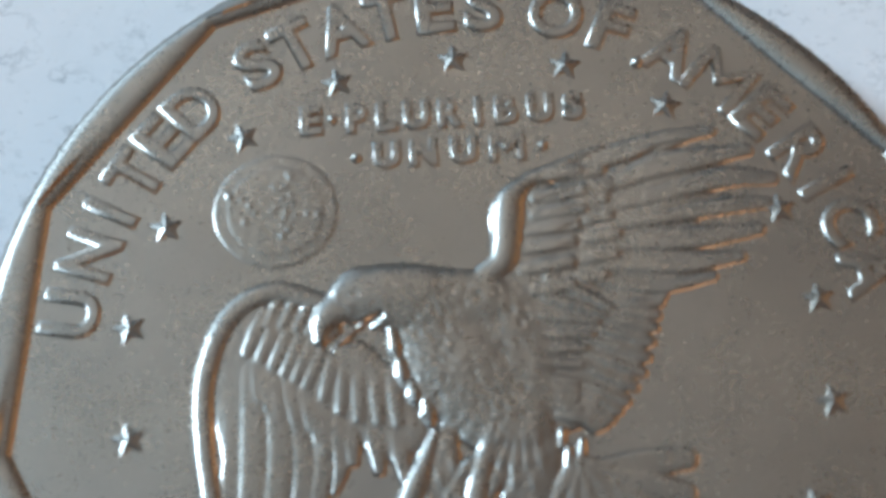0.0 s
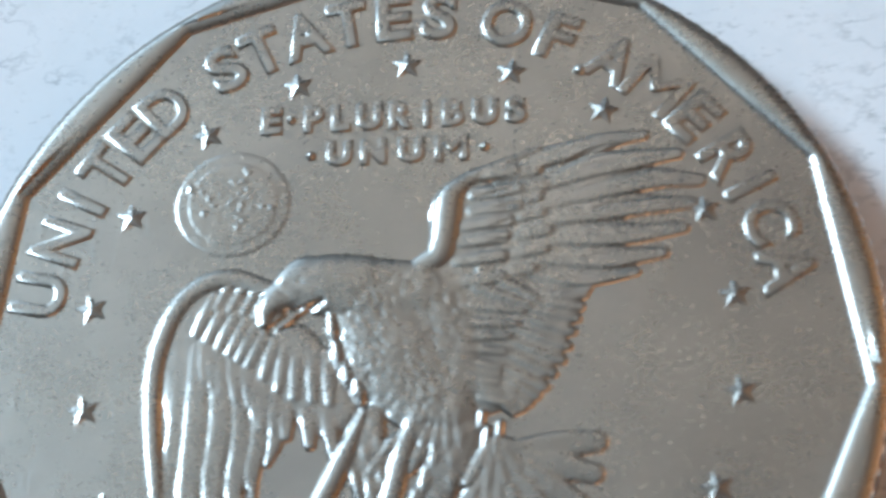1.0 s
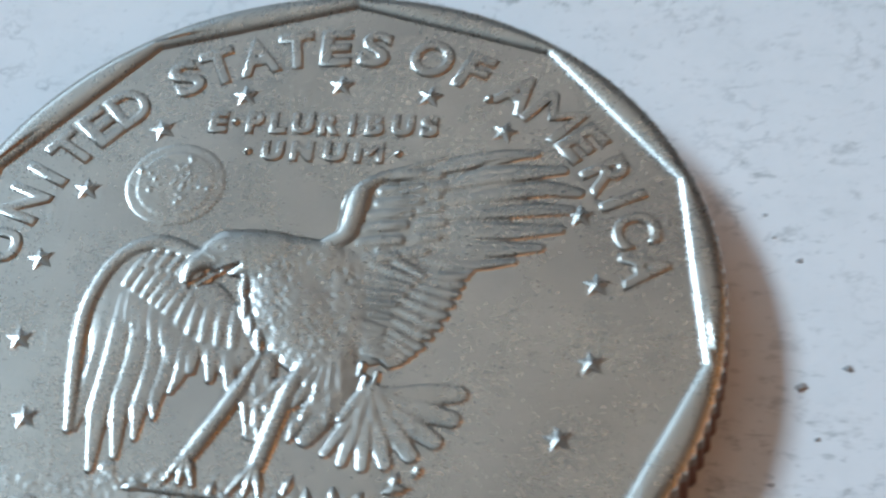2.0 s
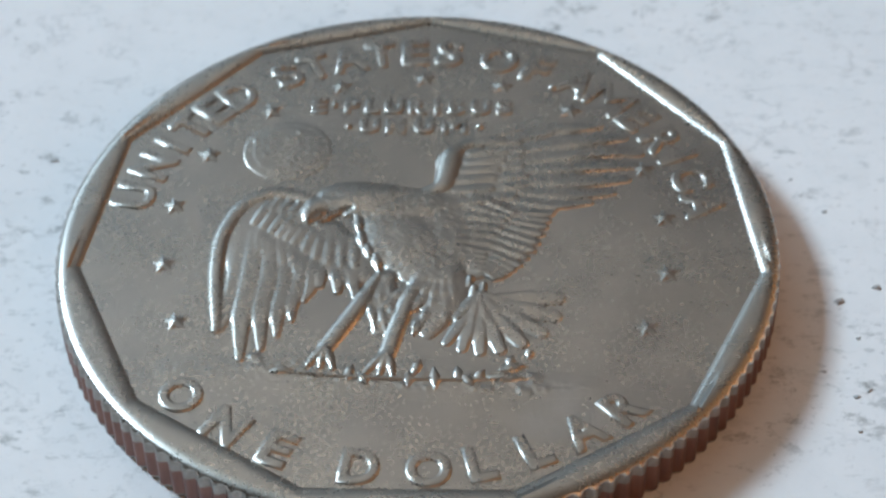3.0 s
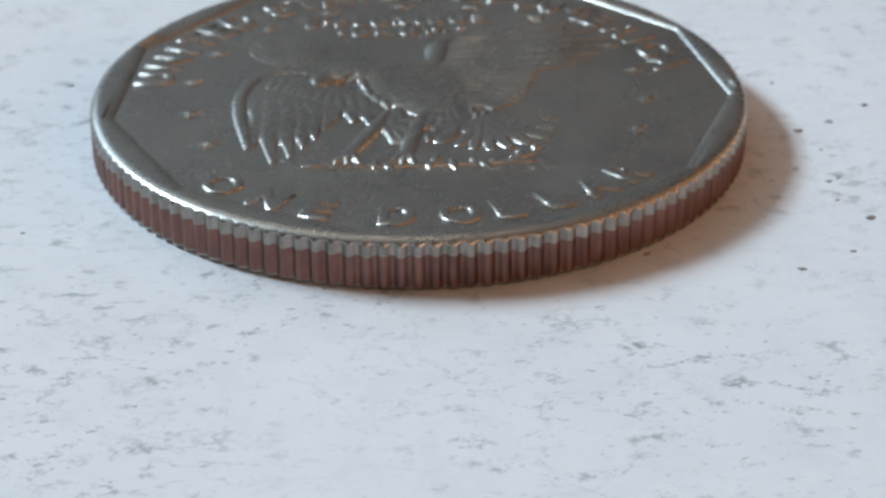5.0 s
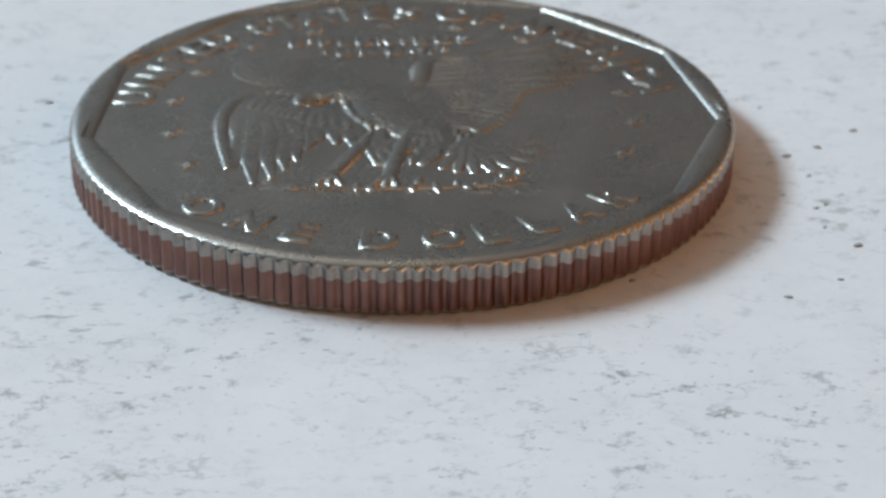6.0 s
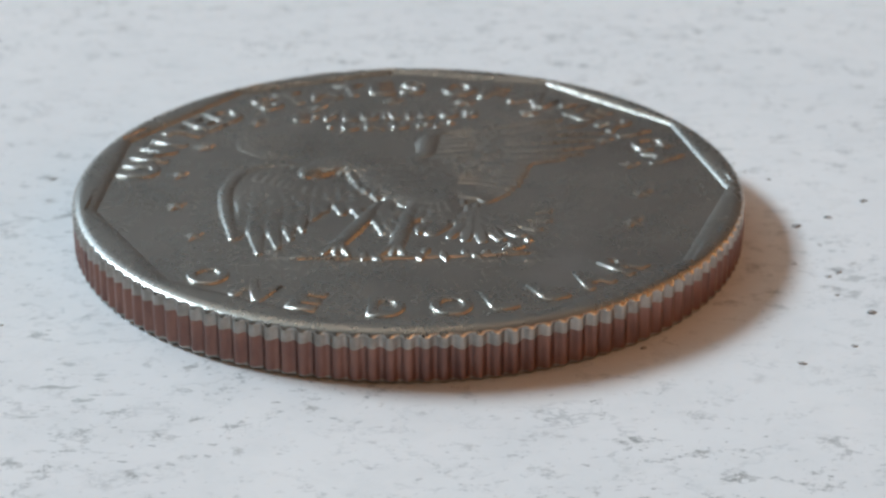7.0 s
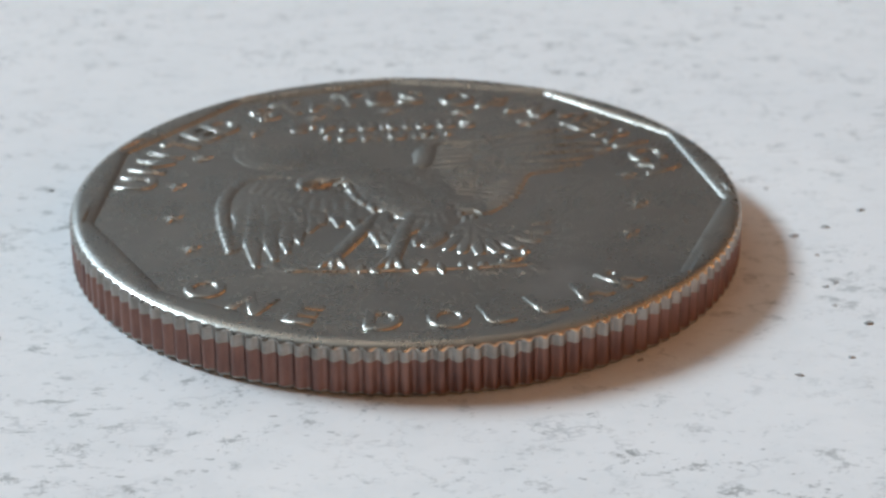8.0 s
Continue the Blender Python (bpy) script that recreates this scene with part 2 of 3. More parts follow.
# the rim leaves the field at a crisp foot and flattens outward
for s in (0.0, 0.015, 0.12, 0.25, 0.4, 0.55, 0.75, 1.0):
    lip = (RIM - FIELD) * (1 - np.exp(-BEVEL * s / 0.16))
    top.append(face_ring(POLY + BEVEL * s, FIELD + lip))
inner, height = top[-1], FIELD + lip
CROWN = np.clip(np.hypot(inner[:, 0] - BLANK[0], inner[:, 1] - BLANK[1]) + 0.03, 12.5, 13.16)
ROLL = 0.52
for s in np.linspace(0, 0.985, 15) ** 0.7:
    radius = CROWN + (R - CROWN) * s
    u = np.clip((radius - (R - ROLL)) / ROLL, 0, 1)
    dip = np.clip((u - 0.80) / 0.16, 0, 1) ** 2 * DEPTH
    top.append(round_ring(radius - dip * REED, height + 0.004 - 0.32 * (1 - np.sqrt(1 - 0.985 * u * u))))
lathe("upper_cladding", top, NICKEL, coin, "worn nickel face with eleven-sided rim", cap_first=True)
lathe("reeded_edge", [top[-1]] + [round_ring(R - DEPTH * REED, z) for z in (1.7, SPLIT)], DARK_NICKEL, coin, "dull grey reeded nickel edge")
lathe("copper_core", [round_ring(R - DEPTH * REED, z) for z in (SPLIT, 0.9, 0.5, 0.22)], COPPER, coin, "reddish copper reeded core band")
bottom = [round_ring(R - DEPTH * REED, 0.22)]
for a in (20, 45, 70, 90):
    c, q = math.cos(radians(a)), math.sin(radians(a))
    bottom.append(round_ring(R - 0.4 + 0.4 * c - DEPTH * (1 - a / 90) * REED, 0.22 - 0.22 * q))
# The ring's shade is put into its colour: silver cladding in the darker nickel.
lathe("lower_cladding", bottom, DARK_NICKEL, coin, "nickel underside, darkened to look shaded", cap_last=True)


# ---- raised letters and stars
def glyph_mesh(ch, width, height, weight):
    """One raised letter with rounded shoulders, its middle at the origin, in millimetres."""
    cu = bpy.data.curves.new("glyph", "FONT")
    cu.body, cu.size = ch, height / 0.72
    large = height > 1.2 and ch != "M"
    cu.offset, cu.extrude = (0.0 if ch == "M" else weight - 0.05 * large), 0.015
    cu.bevel_depth, cu.bevel_resolution, cu.resolution_u = (0.05 if ch == "M" else 0.085 + 0.05 * large), 4, 5
    tmp = new("glyph", cu)
    me = bpy.data.meshes.new_from_object(tmp.evaluated_get(bpy.context.evaluated_depsgraph_get()))
    bpy.data.objects.remove(tmp)
    bpy.data.curves.remove(cu)
    co = np.empty(len(me.vertices) * 3)
    me.vertices.foreach_get("co", co)
    co = co.reshape(-1, 3)
    lo, hi = co.min(0), co.max(0)
    co -= (lo + hi) / 2
    co[:, 0] *= width / (hi[0] - lo[0])
    co[:, 1] *= height / (hi[1] - lo[1])
    co[:, 2] *= (0.085 if large else 0.08) / co[:, 2].max()
    co *= MM
    me.vertices.foreach_set("co", co.ravel())
    me.materials.clear()
    me.materials.append(NICKEL)
    me.polygons.foreach_set("use_smooth", [True] * len(me.polygons))
    me.update()
    return me


glyphs = {}


def letter(ch, x, y, turn, width, height, weight=0.045):
    key = (ch, width, height)
    if key not in glyphs:
        glyphs[key] = glyph_mesh(ch, width, height, weight)
    ob = new("letter_" + ch.lower(), glyphs[key])
    ob.parent = coin
    ob.matrix_basis = pose((x + FACE[0]) * MM, (y + FACE[1]) * MM, FIELD * MM, 0, 0, turn)
    return ob


WIDE = {"I": 0.42, "M": 1.75, "A": 1.5, "N": 1.4, "O": 1.6, "U": 1.4, "D": 1.4, "C": 1.4, "R": 1.3, "T": 1.3, "S": 1.15, "E": 1.15, "F": 1.1, "L": 1.05, "P": 1.1, "B": 1.2}
CX, CY = -0.2, -0.2
TOP_WORDS = (("UNITED", (-77.9, -68.7, -61.5, -54.8, -48.2, -41.6)), ("STATES", (-29.9, -23.5, -16.3, -9.2, -1.9, 5.4)),
             ("OF", (16.2, 24.7)), ("AMERICA", (34.4, 42.6, 50.6, 59.2, 65.0, 71.6, 79.8)))
for word, angles in TOP_WORDS:
    for ch, a in zip(word, angles):
        letter(ch, CX + 11.0 * math.sin(radians(a)), CY + 11.0 * math.cos(radians(a)), -a, WIDE[ch], 1.65)
for word, angles in (("ONE", (-134.9, -146.4, -157.2)), ("DOLLAR", (-172.4, 175.6, 166.4, 156.4, 147.0, 137.5))):
    for ch, a in zip(word, angles):
        letter(ch, CX + 11.1 * math.sin(radians(a)), CY + 11.1 * math.cos(radians(a)), 180 - a, WIDE[ch], 1.6)
for ch, x in zip("EPLURIBUS", (-4.25, -2.97, -2.15, -1.30, -0.35, 0.42, 1.20, 2.16, 3.08)):
    letter(ch, x, 7.41 - 0.008 * x, -0.5, WIDE[ch] * 0.58, 0.95, 0.03)
for ch, x in zip("UNUM", (-2.20, -1.18, -0.06, 1.14)):
    letter(ch, x, 6.22 - 0.008 * x, -0.5, WIDE[ch] * 0.58, 0.87, 0.03)


def lump(name, x, y, z, rx, ry, rz, mat, parent, label=""):
    bm = bmesh.new()
    bmesh.ops.create_uvsphere(bm, u_segments=16, v_segments=8, radius=1)
    bmesh.ops.transform(bm, matrix=Matrix.Translation(((x + FACE[0]) * MM, (y + FACE[1]) * MM, z * MM)) @ Matrix.Diagonal((rx * MM, ry * MM, rz * MM, 1)), verts=bm.verts)
    for f in bm.faces:
        f.smooth = True
    return part(name, bm, mat, parent, label)


for x, y, r in ((-3.66, 7.45, 0.15), (-3.05, 6.2, 0.16), (2.12, 6.2, 0.16), (5.0, 8.62, 0.2)):
    lump("dot", x, y, FIELD, r, r, 0.14, NICKEL, coin)


def star_mesh():
    bm = bmesh.new()
    peak = bm.verts.new((0, 0, 0.12 * MM))
    tips, inner, skirt = [], [], []
    for i in range(10):
        r = 0.53 if i % 2 == 0 else 0.235
        a = radians(i * 36)
        tips.append(bm.verts.new((r * 0.94 * math.sin(a) * MM, r * 0.94 * math.cos(a) * MM, (0.02 if i % 2 == 0 else 0.055) * MM)))
        skirt.append(bm.verts.new((r * 1.12 * math.sin(a) * MM, r * 1.12 * math.cos(a) * MM, -0.04 * MM)))
    for i in range(10):
        j = (i + 1) % 10
        bm.faces.new((peak, tips[j], tips[i]))
        bm.faces.new((tips[i], tips[j], skirt[j], skirt[i]))
    bm.normal_update()
    me = bpy.data.meshes.new("star")
    bm.to_mesh(me)
    bm.free()
    me.materials.append(NICKEL)
    return me


STAR = star_mesh()
for a, r, turn in ((-20.4, 9.40, 8), (-39.4, 9.41, 20), (-60.2, 9.39, 5), (-79.1, 9.35, 15), (-98.5, 9.34, 10), (-116.9, 9.49, 12), (0.2, 9.32, 0), (19.6, 9.43, -8), (38.3, 9.43, -15), (65.2, 9.48, 5), (82.2, 9.38, 4), (100.2, 9.42, 8), (117.7, 9.53, 12)):
    ob = new("star", STAR)
    ob.parent = coin
    ob.matrix_basis = pose((CX + FACE[0] + r * math.sin(radians(a))) * MM, (CY + FACE[1] + r * math.cos(radians(a))) * MM, FIELD * MM, 0, 0, turn)


# ---- sculpted relief
class Relief:
    """A height field in millimetres over the coin's face, shaped by strokes and then trimmed to what stands above the face."""

    def __init__(self, x0, x1, y0, y1, step):
        self.x, self.y = np.meshgrid(np.arange(x0, x1, step), np.arange(y0, y1, step))
        self.h = np.full(self.x.shape, -0.08)
        self.x0, self.y0, self.step = x0, y0, step

    def window(self, lo, hi):
        rows = slice(max(0, int((lo[1] - self.y0) / self.step)), max(0, int((hi[1] - self.y0) / self.step) + 2))
        cols = slice(max(0, int((lo[0] - self.x0) / self.step)), max(0, int((hi[0] - self.x0) / self.step) + 2))
        return rows, cols

    def stroke(self, points, widths, heights, power=2.0, lean=0.0, carve=False, fade=False, join=0.0):
        """A rounded ridge along a smooth line: half widths and heights run from first to last; lean raises one flank."""
        p = np.array(points, float)
        s = np.linspace(0, 1, 25)
        if len(p) == 2:
            line = p[0] + s[:, None] * (p[1] - p[0])
        elif len(p) == 3:
            line = (1 - s)[:, None] ** 2 * p[0] + (2 * s * (1 - s))[:, None] * p[1] + s[:, None] ** 2 * p[2]
        else:  # through every point
            q = np.vstack([2 * p[0] - p[1], p, 2 * p[-1] - p[-2]])
            at = s * (len(p) - 1)
            i = np.minimum(at.astype(int), len(p) - 2)
            f = (at - i)[:, None]
            a, b, c, d = q[i], q[i + 1], q[i + 2], q[i + 3]
            line = 0.5 * (2 * b + (c - a) * f + (2 * a - 5 * b + 4 * c - d) * f ** 2 + (3 * b - a - 3 * c + d) * f ** 3)
        wmax = max(widths)
        r, c = self.window(line.min(0) - wmax, line.max(0) + wmax)
        x, y = self.x[r, c], self.y[r, c]
        if not x.size:
            return
        best, at, side = np.full(x.shape, 1e9), np.zeros(x.shape), np.zeros(x.shape)
        for i in range(24):
            a, d = line[i], line[i + 1] - line[i]
            k = np.clip(((x - a[0]) * d[0] + (y - a[1]) * d[1]) / (d @ d + 1e-12), 0, 1)
            ex, ey = x - a[0] - k * d[0], y - a[1] - k * d[1]
            q = np.hypot(ex, ey)
            m = q < best
            best[m], at[m] = q[m], ((i + k) / 24)[m]
            side[m] = ((d[0] * ey - d[1] * ex) / (np.linalg.norm(d) + 1e-12))[m]
        ss = np.linspace(0, 1, len(widths))
        w = np.interp(at, ss, widths)
        hh = np.interp(at, np.linspace(0, 1, len(heights)), heights)
        u = np.clip(best / w, 0, 1)
        shape = (1 - u * u) ** 2 if fade else (1 - u ** power) ** 0.5
        inside = u < 1
        here = self.h[r, c]
        if carve:
            here[inside] -= (hh * shape)[inside]
        else:
            z = hh * shape + lean * side / w - 0.02 * (u > 0.98)
            if join:
                k = np.clip(0.5 + 0.5 * (z - here) / join, 0, 1)
                z = here + (z - here) * k + join * k * (1 - k) * shape
            here[inside] = np.maximum(here, z)[inside]

    def soften(self, times):
        for _ in range(times):
            g = np.pad(self.h, 1, mode="edge")
            self.h = (4 * self.h + g[:-2, 1:-1] + g[2:, 1:-1] + g[1:-1, :-2] + g[1:-1, 2:]) / 8

    def roughen(self, size, amount, seed):
        rng = np.random.RandomState(seed)
        n = (int(self.h.shape[0] * self.step / size) + 3, int(self.h.shape[1] * self.step / size) + 3)
        g = rng.rand(*n)
        fy, fx = (self.y - self.y0) / size, (self.x - self.x0) / size
        iy, ix = fy.astype(int), fx.astype(int)
        fy, fx = fy - iy, fx - ix
        fy, fx = fy * fy * (3 - 2 * fy), fx * fx * (3 - 2 * fx)
        v = (g[iy, ix] * (1 - fx) + g[iy, ix + 1] * fx) * (1 - fy) + (g[iy + 1, ix] * (1 - fx) + g[iy + 1, ix + 1] * fx) * fy
        self.h = np.where(self.h > 0.01, self.h + amount * (v - 0.5), self.h)

    def build(self, name, label):
        rows, cols = self.h.shape
        keep = self.h > -0.03
        face = keep[:-1, :-1] | keep[1:, :-1] | keep[:-1, 1:] | keep[1:, 1:]
        used = np.zeros_like(keep)
        used[:-1, :-1] |= face
        used[1:, :-1] |= face
        used[:-1, 1:] |= face
        used[1:, 1:] |= face
        index = np.full(keep.shape, -1)
        index[used] = np.arange(used.sum())
        verts = np.stack([self.x[used] + FACE[0], self.y[used] + FACE[1], FIELD + self.h[used]], 1) * MM
        i, j = np.nonzero(face)
        faces = np.stack([index[i, j], index[i, j + 1], index[i + 1, j + 1], index[i + 1, j]], 1)
        return mesh_part(name, verts.tolist(), faces.tolist(), NICKEL, coin, label)


def between(a, b, f):
    return (a[0] + (b[0] - a[0]) * f, a[1] + (b[1] - a[1]) * f)


def along(points, f):
    """The point at share f of a line of points."""
    k = f * (len(points) - 1)
    i = min(int(k), len(points) - 2)
    return between(points[i], points[i + 1], k - i)


def hanging_wing(e):
    # web, then the long flight feathers from the leading edge inwards, then two rows of coverts
    e.stroke(((-6.3, 1.3), (-6.1, -1.0), (-6.2, -4.4)), (0.9, 1.1, 0.9, 0.5), (0.13, 0.12, 0.08), 5)
    e.stroke(((-5.4, 1.1), (-3.4, -0.2), (-2.5, -1.8)), (0.9, 1.15, 0.95), (0.145, 0.155, 0.14), 5)
    for points, wide, tall in (
        (((-6.85, 1.0), (-6.62, -1.5), (-6.78, -3.4), (-6.98, -4.85)), 0.40, 0.13),
        (((-6.15, 0.1), (-6.15, -2.3), (-6.28, -4.3), (-6.18, -6.3)), 0.44, 0.19),
        (((-5.55, -0.3), (-5.45, -2.2), (-5.62, -3.9), (-5.48, -5.8)), 0.42, 0.19),
        (((-4.95, -1.2), (-4.85, -2.7), (-5.0, -4.0), (-4.97, -5.15)), 0.36, 0.18),
        (((-4.4, -1.3), (-4.35, -2.6), (-4.52, -3.6), (-4.48, -4.4)), 0.31, 0.17),
        (((-3.9, -1.4), (-3.88, -2.1), (-3.9, -2.8), (-4.1, -3.45)), 0.28, 0.16),
    ):
        e.stroke(points, (wide * 0.8, wide, wide * 0.92, wide * 0.42), (tall * 0.75, tall * 0.9, tall, tall * 0.85), 4, -0.02)
    roots = ((-6.0, 0.3), (-5.6, 0.0), (-4.78, -0.53), (-4.27, -1.0), (-3.6, -1.7), (-2.44, -1.9))
    ends = ((-5.95, -0.8), (-5.44, -1.22), (-4.6, -1.61), (-4.28, -2.33), (-3.58, -2.62), (-2.25, -3.2))
    for i in range(11):
        a, b = along(roots, i / 10), along(ends, i / 10)
        e.stroke((a, b), (0.26, 0.27, 0.2), (0.145, 0.175, 0.17), 4.5, -0.015)
    roots = ((-5.75, 1.75), (-4.8, 1.3), (-4.1, 0.8), (-3.53, 0.2), (-2.45, -0.2))
    ends = ((-6.25, 0.62), (-5.4, 0.06), (-4.7, -0.44), (-3.62, -1.41), (-2.35, -1.68))
    for i in range(11):
        a, b = along(roots, i / 10), along(ends, i / 10)
        e.stroke((a, b), (0.2, 0.25, 0.19), (0.14, 0.19, 0.19), 3.5, -0.015)
    for i in range(6):
        x, y = along(((-5.5, 1.75), (-4.5, 1.5), (-3.9, 1.1)), i / 5)
        e.stroke(((x + 0.1, y + 0.25), (x - 0.2, y - 0.35)), (0.18, 0.17), (0.15, 0.19), 3)
    e.stroke(((-4.05, 1.84), (-5.3, 2.32), (-6.2, 2.1), (-6.88, 1.42), (-7.28, 0.44), (-7.48, -0.6), (-7.46, -2.1), (-7.3, -3.6), (-7.16, -4.9)),
             (0.3, 0.34, 0.34, 0.33, 0.32, 0.31, 0.30, 0.28, 0.2), (0.18, 0.2, 0.24, 0.27, 0.28, 0.28, 0.27, 0.25, 0.18), 2.2)


def raised_wing(e):
    e.stroke(((1.6, 4.0), (2.0, 1.4), (1.9, -1.2)), (1.2, 1.6, 1.1), (0.12, 0.17, 0.15), 6)
    e.stroke(((2.6, 3.4), (3.8, 3.5), (4.9, 3.8)), (1.6, 1.5, 1.3), (0.15, 0.13, 0.07), 6)
    # primaries, each lifted along its trailing edge over the next
    for points, wide in (
        (((2.4, 5.3), (4.2, 5.82), (5.6, 6.15), (6.78, 6.3)), 0.36),
        (((3.3, 4.8), (5.1, 5.32), (6.4, 5.5), (7.72, 5.62)), 0.42),
        (((3.5, 4.3), (5.5, 4.66), (7.0, 4.86), (8.3, 4.72)), 0.44),
        (((3.6, 3.8), (5.2, 3.92), (6.7, 4.02), (8.05, 4.0)), 0.42),
        (((3.6, 3.2), (5.1, 3.14), (6.5, 3.12), (7.75, 3.22)), 0.42),
        (((3.6, 2.6), (4.9, 2.44), (6.0, 2.38), (7.15, 2.46)), 0.40),
        (((3.4, 2.1), (4.5, 1.84), (5.4, 1.8), (6.35, 1.92)), 0.34),
        (((3.2, 1.7), (4.0, 1.4), (4.5, 1.3), (5.0, 1.45)), 0.28),
    ):
        e.stroke(points, (wide * 0.85, wide, wide * 0.9, wide * 0.55), (0.13, 0.155, 0.155, 0.125), 5, -0.045)
        shaft = [(x, y + 0.04) for x, y in points[1:]]
        e.stroke(shaft, (0.035, 0.035, 0.02), (0.03, 0.025, 0.01), 2, carve=True)
    for points in (((6.55, 6.02), (5.5, 5.93), (4.6, 5.5), (3.95, 5.05)), ((7.8, 5.44), (7.05, 5.2), (6.0, 4.97), (4.5, 4.5)), ((8.2, 4.38), (6.38, 4.27), (5.3, 3.98)),
                   ((7.95, 3.7), (7.2, 3.52), (5.8, 3.38)), ((7.7, 2.95), (7.3, 2.8), (5.2, 2.6)), ((7.1, 2.25), (6.5, 2.05), (5.2, 1.92)), ((6.3, 1.68), (5.35, 1.6), (4.8, 1.2))):
        e.stroke(points, (0.05, 0.085, 0.03), (0.05, 0.07, 0.02), 2, carve=True)
    # secondaries along the trailing edge, then the row above them
    e.stroke(((3.95, 1.1), (3.5, -0.3), (2.75, -1.75)), (0.75, 0.85, 0.45), (0.14, 0.145, 0.13), 6)
    edge = ((4.85, 1.25), (4.58, 0.4), (4.22, -0.63), (3.62, -1.56), (3.1, -2.06), (2.78, -2.2))
    hinge = ((3.39, 1.3), (2.98, 0.92), (2.57, 0.16), (2.29, -0.78), (2.22, -1.25), (2.4, -1.85))
    for i in range(13):
        a, b = along(hinge, i / 12), along(edge, i / 12)
        e.stroke((a, between(a, b, 0.55), b), (0.16, 0.19, 0.18), (0.17, 0.20, 0.16), 2.8, -0.022)
    top = ((1.95, 2.2), (1.45, 0.4), (1.3, -0.76), (1.9, -1.7))
    for i in range(11):
        a, b = along(top, i / 10), along(hinge, i / 10)
        e.stroke((a, (b[0] + 0.12, b[1] - 0.08)), (0.22, 0.21, 0.16), (0.2, 0.23, 0.22), 3.2, -0.02)
    # rounded coverts in two rows below the shoulder
    outer = ((3.8, 5.35), (4.05, 4.75), (3.75, 4.35), (4.1, 3.6), (4.05, 2.95), (3.6, 2.2))
    inner = ((3.2, 5.35), (3.36, 4.45), (3.02, 3.75), (2.8, 2.95), (2.75, 1.95))
    for row, n, near, dx, h in ((outer, 7, 0.30, 1.3, 0.19), (inner, 7, 0.27, 1.5, 0.235)):
        for i in range(n):
            b = along(row, i / (n - 1))
            e.stroke(((b[0] - dx, b[1] - 0.12), (b[0] - 0.25, b[1])), (near * 0.9, near, near * 0.95), (h - 0.05, h, h - 0.005), 3.6, -0.028)
    for a, b in (((1.85, 4.5), (2.95, 4.74)), ((2.2, 4.06), (3.25, 4.26)), ((2.3, 3.56), (3.0, 3.76)), ((2.35, 3.1), (2.85, 3.1))):
        e.stroke((a, between(a, b, 0.5), b), (0.03, 0.07, 0.05), (0.02, 0.06, 0.04), 2, carve=True)
    e.stroke(((0.25, 2.42), (0.78, 2.85), (0.98, 3.94), (1.1, 4.6), (1.56, 5.08), (2.4, 5.5), (3.7, 6.02)),
             (0.36, 0.42, 0.46, 0.42, 0.28, 0.2, 0.12), (0.26, 0.34, 0.37, 0.34, 0.24, 0.2, 0.15), 2)


